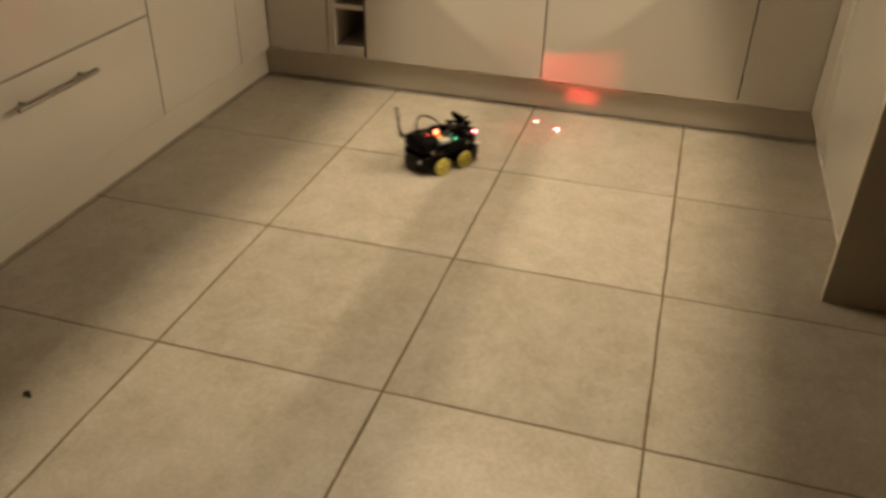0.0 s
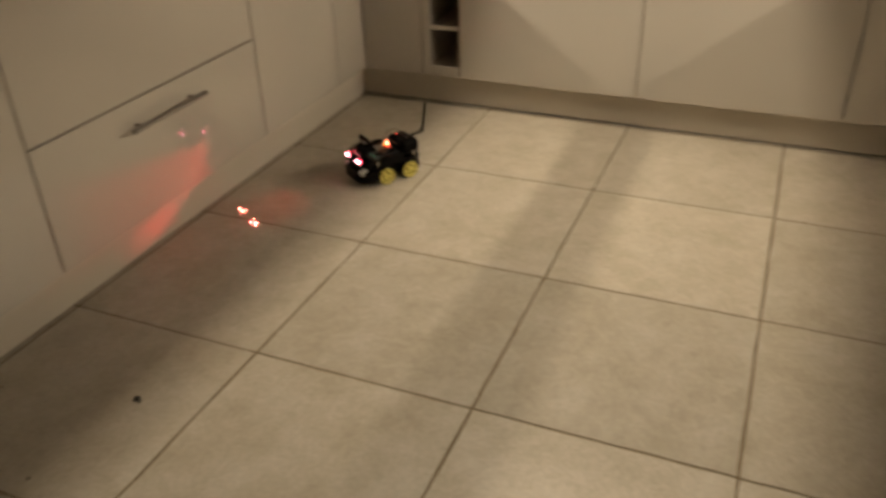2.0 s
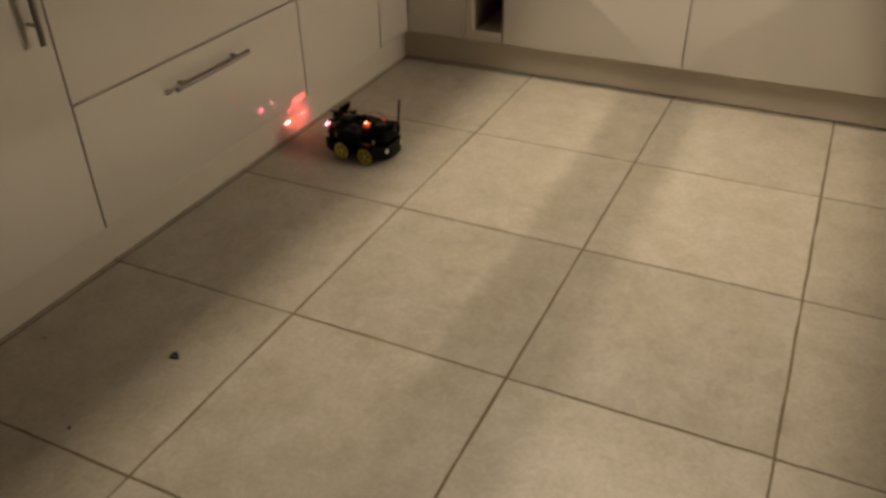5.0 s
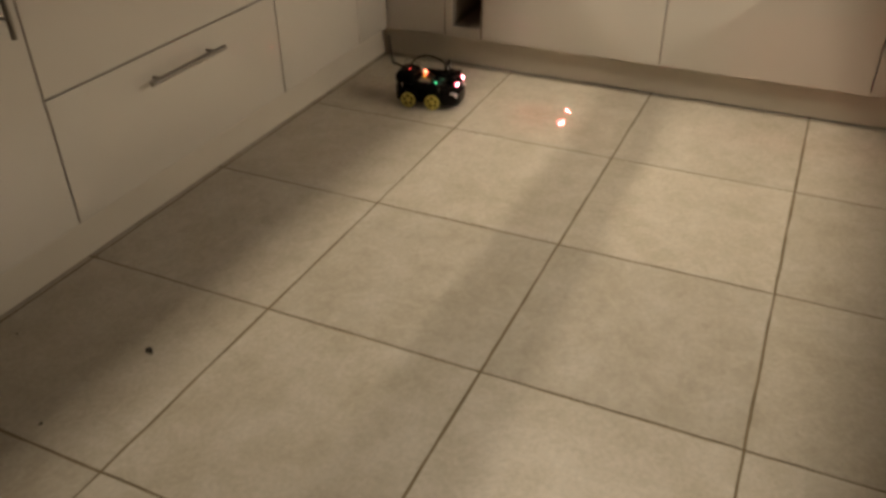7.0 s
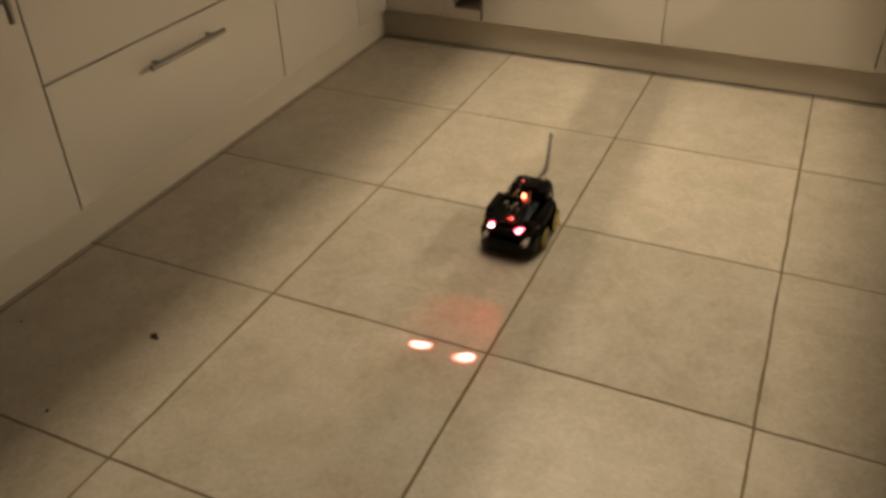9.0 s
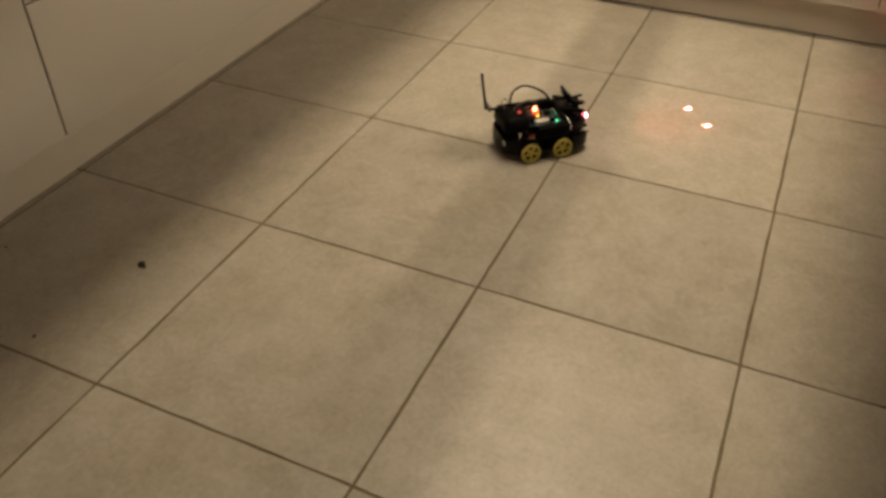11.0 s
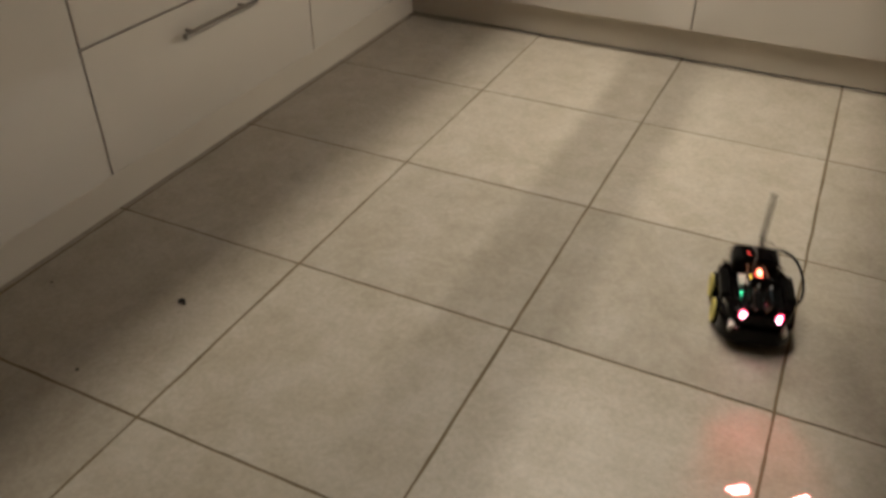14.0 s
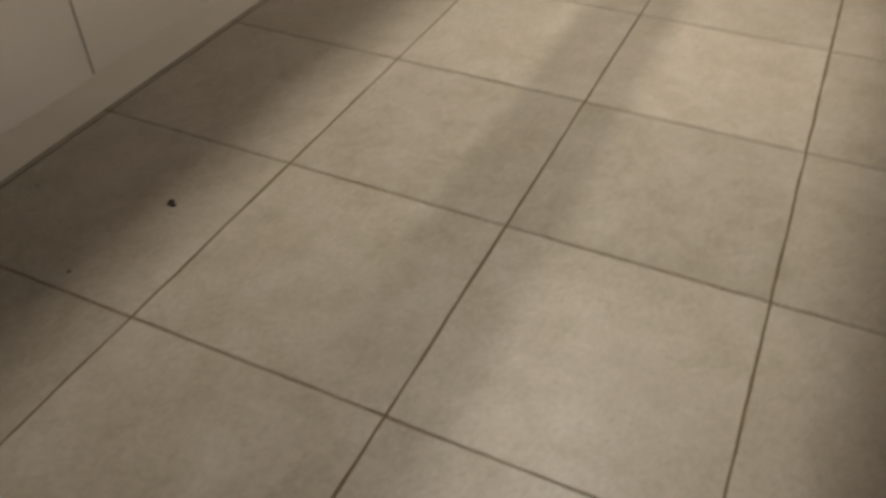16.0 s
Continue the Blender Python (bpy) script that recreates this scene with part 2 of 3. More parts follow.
# unseen sides added round the patch lamp to shape its square of light
for nm, lo, hi in (("trim_patch_mask_far", (0.965, -1.913, 2.19), (1.085, -1.898, H)), ("trim_patch_mask_near", (0.965, -2.165, 2.19), (1.085, -2.150, H)),
                   ("trim_patch_mask_left", (0.973, -2.150, 2.19), (0.988, -1.913, H)), ("trim_patch_mask_right", (1.057, -2.150, 2.19), (1.072, -1.913, H))):
    structure(nm, lo, hi, NICHE, "unseen brown side added to square off the patch lamp", "trim")
# unseen low wall, put here to shade the near right floor
structure("wall_low_shade", (1.80, -2.30, -0.02), (X1, -0.496, 0.95), WALL, "unseen low wall added to shade the floor by the end panel", "wall")

# plinths
PL, PB, PR, PH = -0.61, 0.612, 1.69, 0.135
structure("baseboard_left", (PL - 0.016, -3.035, 0.007), (PL, PB, PH + 0.004), PLINTH, "cream plinth board under the drawers", "plinth")
structure("baseboard_back", (PL, PB, 0.008), (PR, PB + 0.016, PH + 0.004), PLINTH, "cream plinth board under the far cupboards", "plinth")
structure("baseboard_right", (PR, -0.465, 0.006), (PR + 0.016, PB, PH + 0.004), PLINTH, "cream plinth board under the side units", "plinth")

# ---- cabinets ----
DL, DB, DR, DT = -0.57, 0.57, 1.637, 0.018
GAP = 0.0028


def front(name, side, a, b, z0, z1, parent, label=""):
    """A lacquered front on one of the three runs, between a and b along it."""
    a, b, z0, z1 = a + GAP, b - GAP, z0 + GAP, z1 - GAP
    if side == "left":
        lo, hi = (DL - DT, a, z0), (DL, b, z1)
    elif side == "back":
        lo, hi = (a, DB, z0), (b, DB + DT, z1)
    else:
        lo, hi = (DR, a, z0), (DR + DT, b, z1)
    return part(name, box(lo, hi, 0.0015), LACQUER, parent, label)


def carcass(side, a, b, z0, z1, parent):
    e = 0.0005
    if side == "left":
        lo, hi = (X0 + 0.002, a + e, z0), (DL - DT - 0.003, b - e, z1)
    elif side == "back":
        lo, hi = (a + e, DB + DT + 0.003, z0), (b - e, Y1 - 0.002, z1)
    else:
        lo, hi = (DR + DT + 0.003, a + e, z0), (X1 - 0.002, b - e, z1)
    return part("body", box(lo, hi), CARCASS, parent)


def bar_handle(parent, centre, axis, length):
    """A round steel bar on two posts, standing off a left-hand front."""
    c, d = Vector(centre), Vector(axis)
    bm = rod(c - d * length / 2, c + d * length / 2, 0.0082, 18)
    h = part("handle", bm, STEEL, parent, "brushed steel bar handle", True)
    for s in (-1, 1):
        p = c + d * (s * (length / 2 - 0.045))
        part("post", rod(p, (DL, p.y, p.z), 0.005, 12), STEEL, h, "", True)
    return h


drawers = thing("drawer_cabinet", "cream gloss lacquered drawer unit with a steel bar handle", "drawer unit")
carcass("left", -1.235, -0.235, PH + 0.005, 0.908, drawers)
low = front("drawer_front", "left", -1.235, -0.235, PH, 0.497, drawers)
bar_handle(low, (DL + 0.034, -0.735, 0.424), (0, 1, 0), 0.335)
front("drawer_front", "left", -1.235, -0.235, 0.497, 0.905, drawers)

cup = thing("cupboard", "cream gloss lacquered base cupboard beside the drawers", "cupboard")
carcass("left", -0.235, 0.322, PH + 0.005, 0.908, cup)
front("door", "left", -0.235, 0.322, PH, 0.905, cup)
corner = thing("corner_cupboard", "cream gloss lacquered corner unit with a narrow filler", "cupboard")
carcass("left", 0.322, 0.605, PH + 0.005, 0.908, corner)
front("filler_panel", "left", 0.322, 0.566, PH, 0.905, corner)
part("filler_panel", box((-0.568, DB, PH + GAP), (-0.296, DB + DT, 0.905), 0.0015), LACQUER, corner)

for a, b in ((-1.835, -1.235), (-2.435, -1.835), (-3.035, -2.435)):
    tall = thing("tall_cabinet", "tall cream lacquered cabinet with an upright steel bar handle", "cabinet", "tall cabinets in a row")
    carcass("left", a, b, PH + 0.005, 2.30, tall)
    d = front("door", "left", a, b, PH, 2.28, tall)
    if b > -1.3:
        bar_handle(d, (DL + 0.034, b - 0.053, 0.846), (0, 0, 1), 0.335)

# open rack with square niches
rack = thing("bottle_rack", "narrow open rack with square dark niches between cupboards", "rack")
RX0, RX1 = -0.293, -0.126
part("side_panel", box((RX0 + 0.001, DB - 0.001, PH + GAP), (RX0 + 0.034, DB + 0.40, 0.905), 0.001), LACQUER, rack)
part("side_panel", box((RX1 - 0.006, DB + 0.003, PH + GAP), (RX1 - 0.001, DB + 0.40, 0.905), 0.001), NICHE, rack)
part("back_panel", box((RX0 + 0.034, DB + 0.33, PH + GAP), (RX1 - 0.006, DB + 0.34, 0.905)), NICHE, rack)
part("bottom_rail", box((RX0 + 0.034, DB, PH + GAP), (RX1 - 0.006, DB + 0.33, 0.182), 0.001), LACQUER, rack)
for z in (0.338, 0.508, 0.678):
    part("shelf", box((RX0 + 0.034, DB, z), (RX1 - 0.006, DB + 0.33, z + 0.018), 0.001), LACQUER, rack)

for a, b in ((-0.126, 0.622), (0.622, 1.374)):
    c = thing("cupboard", "cream gloss lacquered base cupboard with a plain door", "cupboard", "far cupboards")
    carcass("back", a, b, PH + 0.005, 0.908, c)
    front("door", "back", a, b, PH, 0.905, c)
side_corner = thing("corner_cupboard", "cream lacquered corner unit with filler panels", "cupboard")
part("filler_panel", box((1.374 + GAP, DB, PH + GAP), (DR - 0.001, DB + DT, 0.905), 0.0015), LACQUER, side_corner)
part("filler_panel", box((DR, 0.345, PH + GAP), (DR + DT, 0.568, 0.905), 0.0015), LACQUER, side_corner)
part("body", box((1.40, DB + DT + 0.004, PH + 0.005), (X1 - 0.002, Y1 - 0.002, 0.908)), CARCASS, side_corner)
sidecup = thing("cupboard", "cream gloss lacquered base cupboard with a grey-brown end panel", "cupboard")
carcass("right", -0.465, 0.341, PH + 0.005, 0.908, sidecup)
front("door", "right", -0.465, 0.341, PH, 0.905, sidecup)
part("end_panel", box((1.618, -0.491, 0.001), (X1 - 0.002, -0.468, 0.908), 0.002), PANEL, sidecup, "grey-brown end panel")

tagged(part("worktop", box((X0 + 0.001, -1.233, 0.91), (-0.55, Y1 - 0.001, 0.95), 0.003), STONE), "dark stone worktop over the drawers", "worktop")
tagged(part("worktop", box((-0.549, 0.55, 0.91), (1.609, Y1 - 0.001, 0.95), 0.003), STONE), "dark stone worktop over the far cupboards", "worktop")
tagged(part("worktop", box((1.61, -0.466, 0.91), (X1 - 0.001, Y1 - 0.001, 0.95), 0.003), STONE), "dark stone worktop over the side units", "worktop")


# ---- crumbs on the floor ----
def crumb(x, y, s, seed, label):
    rnd = random.Random(seed)
    bm = bmesh.new()
    bmesh.ops.create_icosphere(bm, subdivisions=2, radius=s)
    for v in bm.verts:
        v.co *= rnd.uniform(0.75, 1.25)
        v.co.z *= 0.45
    low_z = min(v.co.z for v in bm.verts)
    bmesh.ops.translate(bm, vec=(0, 0, -low_z), verts=bm.verts)
    ob = tagged(part("crumb", bm, CRUMB, None, "", True), label, "crumb", "crumbs on the floor")
    ob.matrix_basis = pose(x, y, 0.0002, 0, 0, seed * 40)


crumb(-0.170, -1.461, 0.0085, 1, "dark crumb lying on a floor tile")
crumb(-0.158, -1.466, 0.005, 2, "tiny dark crumb beside a larger one")
crumb(-0.218, -1.751, 0.004, 3, "tiny pale brown crumb on a floor tile")
crumb(-0.520, -1.545, 0.003, 4, "tiny brown crumb near the plinth")


# ---- the robot car; its front points along +x ----
def deck_outline(half_x, half_y, r, waist=0.0):
    pts = []
    for cx, cy, a0 in ((half_x - r, half_y - r * 0.75, 0), (-half_x + r, half_y - r * 0.75, 90), (-half_x + r, -half_y + r * 0.75, 180), (half_x - r, -half_y + r * 0.75, 270)):
        for k in range(9):
            a = radians(a0 + k * 11.25)
            pts.append((cx + r * math.cos(a), cy + 0.75 * r * math.sin(a)))
    return pts


def wheel(parent, x, y):
    """Yellow five-spoke rim in a black tyre; it turns about y."""
    s = 1 if y > 0 else -1
    w = new("wheel")
    w.parent = parent
    w.matrix_basis = pose(x, y, 0.033)
    part("tyre", lathe([(-0.012, 0.0285), (-0.013, 0.0315), (-0.010, 0.033), (0.010, 0.033), (0.013, 0.0315), (0.012, 0.0285), (-0.012, 0.0285)], "y", 32), RUBBER, w, "black rubber tyre", True)
    part("wheel_disc", lathe([(-s * 0.0120, 0.0), (-s * 0.0120, 0.0284), (s * 0.006, 0.0284), (s * 0.006, 0.0)], "y", 28), DULL, w, "dark disc behind the spokes")
    face = s * 0.0125
    bm = lathe([(face - 0.005, 0.0292), (face + 0.001, 0.0292), (face + 0.001, 0.0222), (face - 0.005, 0.0222), (face - 0.005, 0.0292)], "y", 32)
    for k in range(5):
        m = Matrix.Rotation(-radians(72 * k + 18), 4, "Y")
        r = bmesh.ops.create_cube(bm, size=1.0)
        bmesh.ops.scale(bm, vec=(0.018, 0.004, 0.0072), verts=r["verts"])
        bmesh.ops.translate(bm, vec=(0.0140, face - 0.001, 0), verts=r["verts"])
        bmesh.ops.transform(bm, matrix=m, verts=r["verts"])
    m = Matrix.Translation((0, face, 0)) @ Matrix.Rotation(radians(90), 4, "X")
    bmesh.ops.create_cone(bm, cap_ends=True, segments=20, radius1=0.0085, radius2=0.0085, depth=0.006, matrix=m)
    part("rim", bm, YELLOW, w, "yellow plastic spoked rim")
    return w


def led(name, parent, at, r, material, label, axis=(0, 0, 1)):
    a, d = Vector(at), Vector(axis).normalized()
    bm = rod(a, a + d * r * 1.1, r, 12)
    bmesh.ops.create_uvsphere(bm, u_segments=12, v_segments=8, radius=r, matrix=Matrix.Translation(a + d * r * 1.1))
    return part(name, bm, material, parent, label, True)


def lobe(x_in, half_x, half_y, r, z0, z1, bevel, front):
    """The rounded front or rear third of the shell."""
    pts = [(x, y) for x, y in deck_outline(half_x, half_y, r) if (x > x_in if front else x < -x_in)]
    s = 1 if front else -1
    pts.sort(key=lambda p: math.atan2(p[1], s * p[0] - x_in))
    pts = [(s * x_in, -half_y)] + pts + [(s * x_in, half_y)]
    if not front:
        pts.reverse()
    return slab(pts, z0, z1, bevel)


car = thing("robot_car", "small black four-wheeled robot car with lit LEDs and antenna", "robot car")
part("lower_deck", slab(deck_outline(0.126, 0.058, 0.052), 0.016, 0.022, 0.001), BLACK, car)
part("hull", box((-0.118, -0.056, 0.0225), (0.118, 0.056, 0.0695), 0.006), DULL, car, "black body between the wheels")
part("front_bumper", lobe(0.066, 0.133, 0.084, 0.064, 0.020, 0.063, 0.007, True), BLACK, car, "glossy black rounded front bumper", True)
part("nose", lobe(0.058, 0.125, 0.076, 0.060, 0.0755, 0.100, 0.012, True), BLACK, car, "glossy black rounded nose", True)
part("rear_bumper", lobe(0.092, 0.131, 0.078, 0.066, 0.020, 0.0698, 0.004, False), BLACK, car, "glossy black rounded rear bumper", True)
part("upper_deck", slab(deck_outline(0.112, 0.082, 0.050), 0.070, 0.075, 0.001), BLACK, car)
WHEELS = [wheel(car, x, y) for x in (0.036, -0.062) for y in (-0.075, 0.075)]
for x in (0.036, -0.062):
    for y in (-0.059, 0.059):
        part("motor", box((x - 0.012, y - 0.006, 0.026), (x + 0.030, y + 0.006, 0.046), 0.002), DULL, car, "black gear motor")
for x, y in ((0.062, 0.074), (0.062, -0.074), (-0.090, 0.068), (-0.090, -0.068)):
    part("spacer", rod((x, y, 0.066), (x, y, 0.094), 0.003, 10), SILVER, car, "steel spacer", True)
# battery block at the rear, boards in the middle, ranger in front
part("battery_box", box((-0.128, -0.056, 0.0755), (-0.050, 0.056, 0.128), 0.019, 5), DULL, car, "black battery box")
part("battery_lid", box((-0.106, -0.036, 0.1272), (-0.056, 0.036, 0.131), 0.0015), BLACK, car)
for y in (-0.073, 0.073):
    part("side_pod", box((-0.040, y - 0.010, 0.0755), (0.056, y + 0.010, 0.104), 0.004), DULL, car, "black side pod")
part("circuit_board", box((-0.046, -0.040, 0.0865), (0.060, 0.040, 0.0885)), BOARD, car, "dark circuit board")
for x0, y0, x1, y1, h in ((-0.035, -0.028, -0.012, -0.012, 0.008), (0.012, 0.006, 0.036, 0.026, 0.006), (-0.036, 0.012, -0.016, 0.032, 0.011), (0.016, -0.030, 0.046, -0.022, 0.009)):
    part("chip", box((x0, y0, 0.0887), (x1, y1, 0.0887 + h), 0.001), DULL, car, "black chip")
for x, y in ((0.004, -0.030), (0.046, 0.018), (-0.008, 0.034), (0.052, -0.012)):
    part("capacitor", rod((x, y, 0.0887), (x, y, 0.100), 0.004, 12), SILVER, car, "silver capacitor", True)
part("connector", box((-0.030, -0.040, 0.0887), (0.012, -0.020, 0.101), 0.0008), WHITE, car, "white connector")
part("relay", box((-0.010, -0.006, 0.0887), (0.008, 0.006, 0.097), 0.0008), COPPER, car, "red-brown relay block")
part("sensor_board", box((0.094, -0.023, 0.0985), (0.0965, 0.023, 0.1180)), BOARD, car, "dark ranging sensor board")
for y in (-0.0135, 0.0135):
    eye = part("sensor_eye", lathe([(0.0965, 0.0078), (0.1080, 0.0078), (0.1080, 0.0062), (0.1050, 0.0060), (0.1050, 0.0)], "x", 20), SILVER, car, "silver ranging sensor can", True)
    eye.matrix_basis = pose(0, y, 0.1075)
# front mast with its tilted bracket
for y in (-0.012, 0.012):
    part("mast", rod((0.085, y, 0.098), (0.075, y, 0.140), 0.0022, 8), DULL, car, "thin black mast")
plate = part("bracket", box((-0.003, -0.030, -0.013), (0.003, 0.030, 0.014), 0.001), BLACK, car, "black tilted bracket plate")
plate.matrix_basis = pose(0.074, 0, 0.154, 0, -12, 0)
for y in (-0.014, 0.014):
    part("bracket_lens", rod((0.076, y, 0.150), (0.082, y, 0.149), 0.0038, 12), WHITE, plate, "pale lens", True).matrix_basis = plate.matrix_basis.inverted()


def helper_lamp(name, at, down, depth, half_w, half_h, size, light):
    """An added red helper lamp: a deep hood with a brow; the source sits at its back and lights what lies ahead."""
    bm = bmesh.new()
    w, h, k = half_w + 0.001, half_h + 0.001, depth
    for lo, hi in (((-k, -w, half_h), (0.015, w, h)), ((-k, -w, -h), (0, w, -half_h)), ((-k, -w, -half_h), (0, -half_w, half_h)), ((-k, half_w, -half_h), (0, w, half_h)), ((-k - 0.001, -w, -h), (-k, w, h))):
        add_box(bm, lo, hi)
    hood = part(name, bm, DULL, car, "black hood of an added red helper lamp")
    hood.matrix_basis = Matrix.Translation(at) @ Matrix.Rotation(down, 4, "Y")
    bm = bmesh.new()
    bm.faces.new([bm.verts.new((-k + 0.0005, u, v)) for u, v in ((-size, -size), (size, -size), (size, size), (-size, size))])
    part("helper_source", bm, light, hood, "added red source imitating laser bounce and haze")


# added lamps: laser bounce on the fronts, then red haze on the floor
helper_lamp("wide_bounce_hood", (0.1160, 0.0095, 0.1300), -0.12, 0.030, 0.0060, 0.0046, 0.0012, WIDE_BOUNCE)
helper_lamp("floor_haze_hood", (0.116, -0.0115, 0.1250), 0.34, 0.030, 0.0085, 0.0042, 0.0024, FLOOR_HAZE)
# lamps: a dark housing with a pin-sized laser source deep inside and a slit in its front, and a glowing LED below it
for y in (-0.039, 0.039):
    tilt = Matrix.Translation((0.116, y * 0.97, 0.113)) @ Matrix.Rotation(math.copysign(0.042, y), 4, "Z") @ Matrix.Rotation(math.atan(0.113 / 0.424), 4, "Y")
    bm = bmesh.new()
    for lo, hi in (((-0.065, -0.0055, 0.0030), (0, 0.0055, 0.0040)), ((-0.065, -0.0055, -0.0040), (0, 0.0055, -0.0030)),
                   ((-0.065, -0.0055, -0.0030), (0, -0.0045, 0.0030)), ((-0.065, 0.0045, -0.0030), (0, 0.0055, 0.0030)),
                   ((-0.066, -0.0055, -0.0040), (-0.065, 0.0055, 0.0040)),
                   ((-0.001, -0.0045, 0.0003), (0, 0.0045, 0.0030)), ((-0.001, -0.0045, -0.0030), (0, 0.0045, -0.0003)),
                   ((-0.001, -0.0045, -0.0003), (0, -0.0009, 0.0003)), ((-0.001, 0.0009, -0.0003), (0, 0.0045, 0.0003))):
        add_box(bm, lo, hi)
    barrel = part("laser_housing", bm, DULL, car, "black laser housing")
    barrel.matrix_basis = tilt
    bm = bmesh.new()
    bm.faces.new([bm.verts.new((-0.064, u, v)) for u, v in ((-0.0005, -0.0002), (0.0005, -0.0002), (0.0005, 0.0002), (-0.0005, 0.0002))])
    part("laser_source", bm, LASER, barrel, "red laser source")
    # added lamp for the red bars that laser bounce throws on the plinth
    helper_lamp("laser_bounce_hood", (0.104, y * 0.66, 0.1240), 0.075, 0.050, 0.0022, 0.0024, 0.0012, LASER_BOUNCE)
    led("head_lamp", car, (0.1180, y, 0.0950), 0.0059, LED_PINK, "glowing pink-white head lamp", (0.95, 0, 0.3))
    # ring glows red to imitate the bloom round the head lamp
    part("bloom_ring", lathe([(-0.002, 0.0096), (0.002, 0.0096), (0.002, 0.0063), (-0.002, 0.0063), (-0.002, 0.0096)], "x", 18), LED_BLOOM, car, "red glowing ring that imitates head lamp bloom", True).matrix_basis = pose(0.1195, y, 0.0962, 0, -18, 0)
    part("lamp_disc", rod((0.100, y * 1.42, 0.060), (0.1275, y * 1.45, 0.058), 0.0085, 16), WHITE, car, "pale round lamp lens", True)
    part("lamp_disc", rod((-0.100, y * 1.05, 0.052), (-0.1295, y * 1.05, 0.050), 0.0080, 16), WHITE, car, "pale round lamp lens", True)
part("led_board", box((-0.034, -0.022, 0.1005), (-0.008, 0.014, 0.1035), 0.0005), BOARD, car, "small dark LED board")
# block glows red to imitate the halo round the power LED
part("led_fringe", box((-0.027, -0.006, 0.1036), (-0.009, 0.012, 0.1140), 0.001), LED_FRINGE, car, "red glowing block that imitates the halo round the LED")
led("power_led", car, (-0.018, 0.003, 0.1140), 0.0062, LED_ORANGE, "glowing orange-red LED")
led("yellow_led", car, (-0.016, -0.014, 0.1036), 0.0034, LED_YELLOW, "glowing yellow LED")
led("green_led", car, (0.036, -0.034, 0.092), 0.0030, LED_GREEN, "glowing green LED", (0, -0.7, 0.7))
led("green_led", car, (0.050, 0.008, 0.092), 0.0011, LED_GREEN, "glowing green LED")
led("rear_led", car, (-0.076, -0.020, 0.131), 0.0022, LED_RED, "glowing red LED")
# antenna: an arm off the tail, then a rod
part("antenna_arm", tube([(-0.080, 0.004, 0.119), (-0.125, 0.014, 0.128), (-0.164, 0.022, 0.138)], 0.0042), DULL, car, "black antenna joint", True)
part("antenna", rod((-0.162, 0.021, 0.133), (-0.176, 0.024, 0.243), 0.0040, 14, 0.0034), DULL, car, "black rod antenna", True)
part("cable", tube([(-0.088, 0.020, 0.124), (-0.072, 0.050, 0.152), (-0.030, 0.078, 0.156), (0.018, 0.092, 0.136), (0.052, 0.090, 0.112), (0.066, 0.074, 0.092)], 0.0032), DULL, car, "thick black looped cable", True)
part("antenna_joint", rod((-0.150, 0.018, 0.128), (-0.163, 0.021, 0.156), 0.0058, 12, 0.0048), WIRE, car, "grey antenna joint", True)
part("wire", tube([(-0.090, 0.0, 0.120), (-0.080, -0.014, 0.150), (-0.040, -0.010, 0.158), (-0.010, -0.014, 0.125), (0.010, -0.012, 0.091)], 0.0015), WIRE, car, "grey looped wire", True)
part("wire", tube([(-0.100, 0.006, 0.120), (-0.112, 0.026, 0.146), (-0.092, 0.040, 0.142), (-0.080, 0.024, 0.120)], 0.0013), WIRE, car, "grey looped wire", True)
for y0, y1, z in ((0.014, 0.022, 0.122), (-0.022, -0.026, 0.124), (0.004, -0.004, 0.116)):
    part("wire", tube([(-0.052, y0, 0.112), (-0.036, y0, z), (-0.014, y1, z - 0.008), (0.020, y1, 0.091)], 0.0015), COPPER, car, "brown wire", True)

# ---- floor tiles ----
floor = tagged(part("floor", box((X0 - 0.1, Y0 - 0.1, -0.03), (X1 + 0.1, Y1 + 0.1, -0.0012)), GROUT), "beige stone floor tiles with dark joints", "floor", kind="structure")
J = 0.0034


def tile_mesh(seed):
    """A tile whose arrises wander a little, with a small chamfer."""
    rnd = random.Random(seed)
    pts, n, h = [], 18, 0.3 - J
    for side in range(4):
        a = radians(90 * side)
        walk_off = 0.0
        for k in range(n):
            walk_off = max(-0.0016, min(0.0012, 0.6 * walk_off + rnd.uniform(-0.0011, 0.0010)))
            u, v = -h + 2 * h * k / n, -h + (0.0 if k == 0 else -walk_off)
            pts.append((u * math.cos(a) - v * math.sin(a), u * math.sin(a) + v * math.cos(a)))
    return slab(pts, -0.010, 0.0, 0.0008)


SHAPES = [part("tile", tile_mesh(k), TILE, floor) for k in range(5)]
count = 0
for i in range(-2, 4):
    for j in range(-13, 2):
        m = pose(i * 0.6 + 0.3, j * 0.6 + 0.3, 0, 0, 0, 90 * ((i * 7 + j * 3) % 4))
        if count < 5:
            tile = SHAPES[count]
        else:
            tile = new("tile", SHAPES[(i * 3 + j * 7) % 5].data)
            tile.parent = floor
        tile.matrix_basis = m
        count += 1

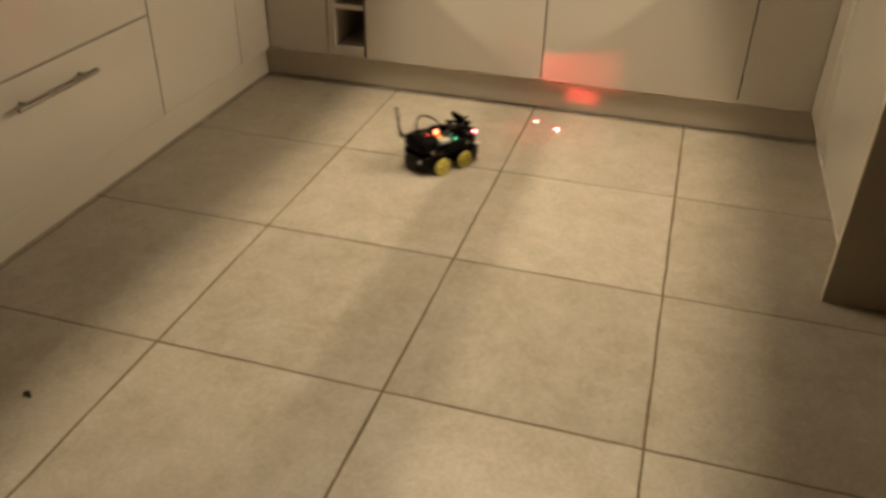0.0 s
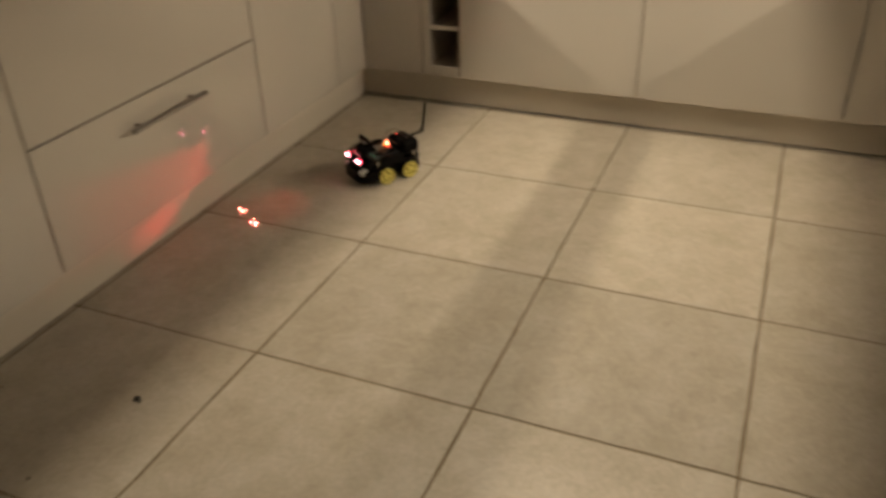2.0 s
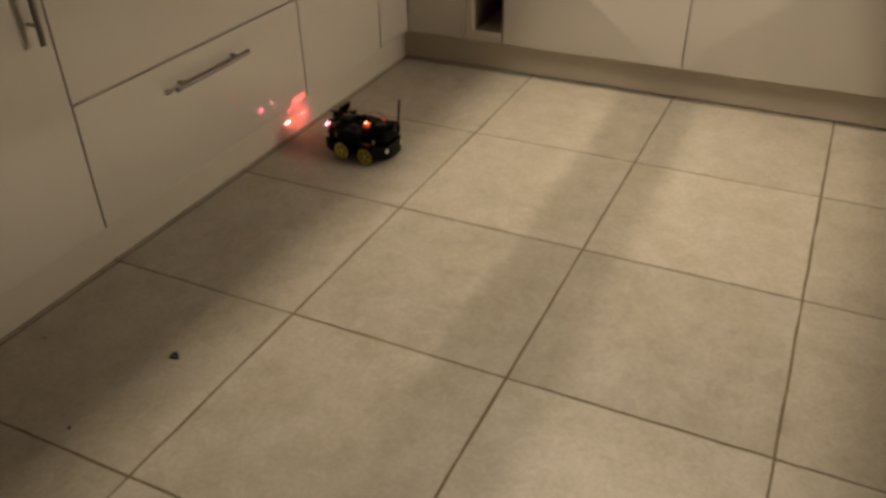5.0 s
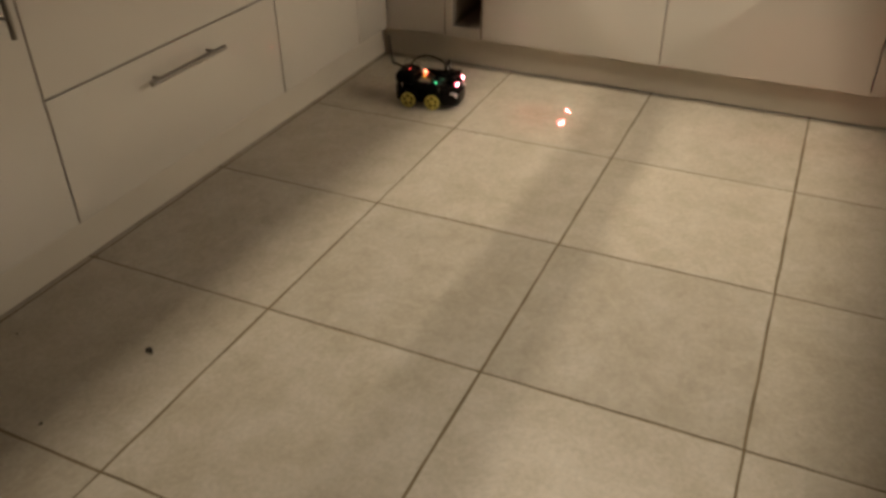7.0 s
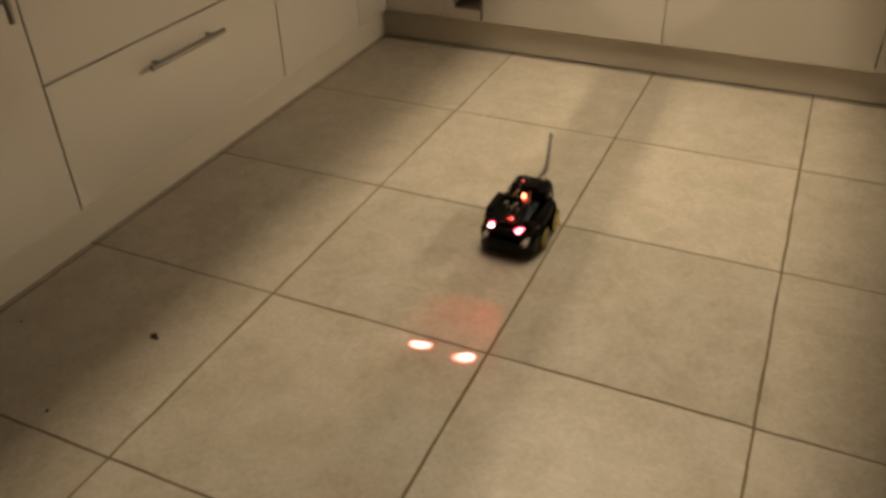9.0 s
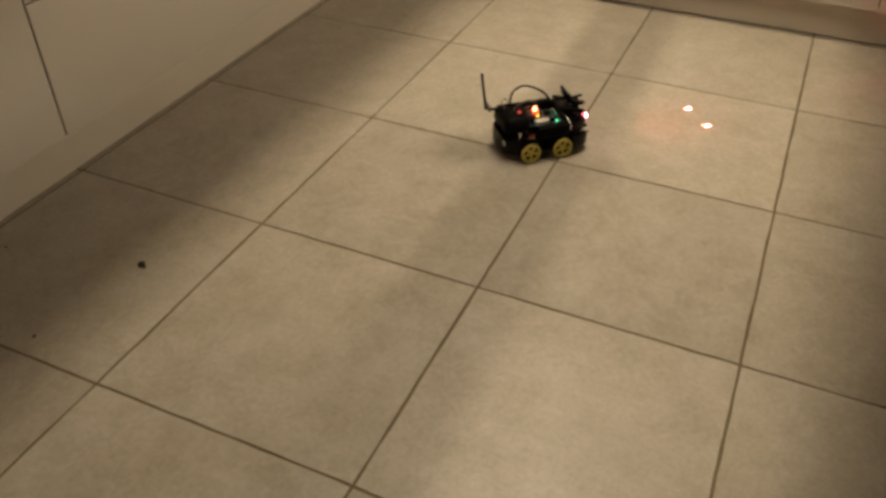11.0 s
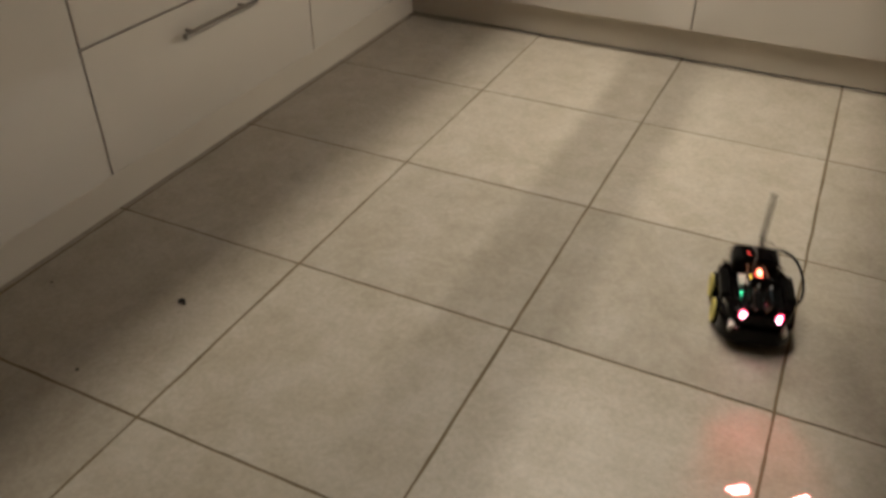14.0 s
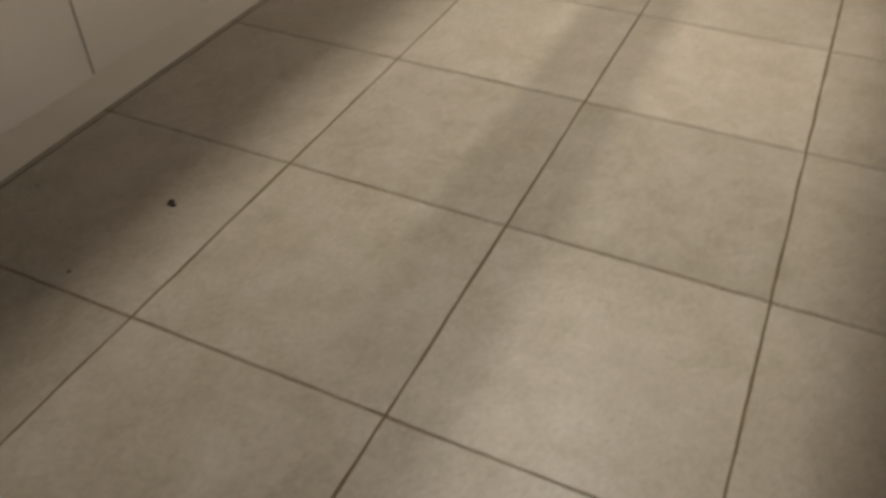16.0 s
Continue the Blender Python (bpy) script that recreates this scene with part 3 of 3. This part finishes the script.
# ---- what moves: seconds, x, y, heading ----
CAR = [
    (0.0, 0.377, 0.003, 56), (0.1, 0.405, 0.043, 61), (0.2, 0.418, 0.078, 70), (0.3, 0.421, 0.109, 79), (0.4, 0.417, 0.138, 93),
    (0.5, 0.403, 0.167, 112), (0.6, 0.380, 0.192, 132), (0.7, 0.351, 0.210, 152), (0.8, 0.321, 0.224, 172), (0.9, 0.292, 0.234, 189),
    (1.0, 0.269, 0.236, 202), (1.2, 0.224, 0.193, 208), (1.4, 0.118, 0.136, 213), (1.6, -0.035, 0.065, 212), (1.8, -0.126, -0.035, 220),
    (2.0, -0.154, -0.126, 237), (2.1, -0.153, -0.170, 253), (2.2, -0.149, -0.217, 271), (2.3, -0.144, -0.260, 289),
    (2.4, -0.140, -0.295, 309), (2.5, -0.131, -0.319, 329), (2.6, -0.106, -0.330, 350), (2.7, -0.076, -0.326, 371),
    (2.8, -0.049, -0.312, 390), (2.9, -0.026, -0.287, 409), (3.0, -0.009, -0.253, 431), (3.1, 0.000, -0.214, 453),
    (3.2, -0.001, -0.177, 473), (3.3, -0.012, -0.148, 494), (3.4, -0.032, -0.130, 515), (3.5, -0.060, -0.131, 535),
    (3.6, -0.095, -0.142, 555), (3.7, -0.125, -0.151, 577), (3.8, -0.145, -0.166, 597), (3.9, -0.159, -0.186, 612),
    (4.0, -0.169, -0.211, 619), (4.1, -0.177, -0.246, 611), (4.2, -0.187, -0.289, 598), (4.7, -0.260, -0.340, 560),
    (5.2, -0.320, -0.260, 515), (5.7, -0.350, -0.150, 465), (6.1, -0.350, -0.070, 434), (6.3, -0.336, -0.050, 426),
    (6.4, -0.335, 0.003, 426), (6.5, -0.329, 0.029, 425), (6.6, -0.301, 0.023, 418), (6.7, -0.266, 0.047, 407), (6.8, -0.235, 0.099, 394),
    (6.9, -0.210, 0.160, 380), (7.0, -0.190, 0.199, 367), (7.1, -0.158, 0.198, 354), (7.2, -0.123, 0.186, 341), (7.3, -0.093, 0.174, 329),
    (7.4, -0.067, 0.161, 318), (7.5, -0.045, 0.140, 308), (7.6, -0.021, 0.108, 306), (7.7, 0.007, 0.068, 305), (7.8, 0.039, 0.025, 306),
    (7.9, 0.078, -0.024, 305), (8.0, 0.129, -0.084, 305), (8.1, 0.180, -0.152, 305), (8.2, 0.223, -0.219, 304), (8.3, 0.264, -0.290, 304),
    (8.4, 0.311, -0.363, 303), (8.5, 0.366, -0.430, 302), (8.6, 0.412, -0.493, 302), (8.7, 0.445, -0.550, 301), (8.8, 0.470, -0.603, 294),
    (8.9, 0.488, -0.649, 283), (9.0, 0.499, -0.695, 270), (9.1, 0.503, -0.745, 252), (9.2, 0.500, -0.793, 236), (9.5, 0.490, -0.800, 200),
    (10.0, 0.500, -0.720, 130), (10.5, 0.510, -0.620, 65), (10.9, 0.520, -0.550, 42), (11.3, 0.551, -0.514, 57), (11.4, 0.577, -0.539, 74),
    (11.5, 0.595, -0.550, 91), (11.6, 0.601, -0.544, 111), (11.7, 0.596, -0.528, 131), (11.8, 0.577, -0.500, 151),
    (11.9, 0.542, -0.462, 172), (12.0, 0.496, -0.432, 194), (12.1, 0.462, -0.444, 214), (12.2, 0.438, -0.470, 233),
    (12.3, 0.420, -0.497, 255), (12.4, 0.410, -0.524, 276), (12.5, 0.415, -0.551, 297), (12.6, 0.430, -0.585, 315),
    (12.7, 0.451, -0.616, 331), (12.8, 0.477, -0.636, 339), (12.9, 0.511, -0.648, 342), (13.0, 0.562, -0.657, 344),
    (13.1, 0.628, -0.672, 343), (13.2, 0.698, -0.688, 341), (13.3, 0.766, -0.703, 339), (13.4, 0.831, -0.718, 338),
    (13.5, 0.891, -0.733, 338), (13.6, 0.943, -0.752, 333), (13.7, 0.989, -0.778, 324), (13.8, 1.030, -0.811, 311),
    (13.9, 1.068, -0.851, 298), (14.0, 1.098, -0.900, 283), (14.1, 1.112, -0.958, 271), (14.2, 1.115, -1.023, 267),
    (14.3, 1.113, -1.095, 267), (14.4, 1.109, -1.172, 267), (14.5, 1.108, -1.253, 267), (14.6, 1.109, -1.326, 267),
    (14.7, 1.108, -1.398, 267), (14.8, 1.105, -1.471, 267), (14.9, 1.102, -1.545, 267), (15.0, 1.096, -1.616, 267),
    (15.1, 1.090, -1.673, 267), (15.2, 1.087, -1.715, 267), (15.3, 1.083, -1.752, 267), (15.4, 1.075, -1.789, 267),
    (15.5, 1.062, -1.835, 267), (15.6, 1.040, -1.892, 267), (16.0, 1.050, -2.300, 267),
]


def motions():
    walk(car, [(t, pose(x, y, 0, 0, 0, h)) for t, x, y, h in CAR])
    # wheels roll as far as their side of the car goes
    for w in WHEELS:
        bx, by = w.location.x, w.location.y
        rows, spin = [], 0.0
        for k, (t, x, y, h) in enumerate(CAR):
            if k:
                t0, x0, y0, h0 = CAR[k - 1]
                hm = radians((h + h0) / 2)
                go = (x - x0) * math.cos(hm) + (y - y0) * math.sin(hm) - radians(h - h0) * by
                spin += max(-30.0, min(30.0, math.degrees(go / 0.033)))
            rows.append((t, pose(bx, by, 0.033, 0, spin, 0)))
        walk(w, rows)


motions()
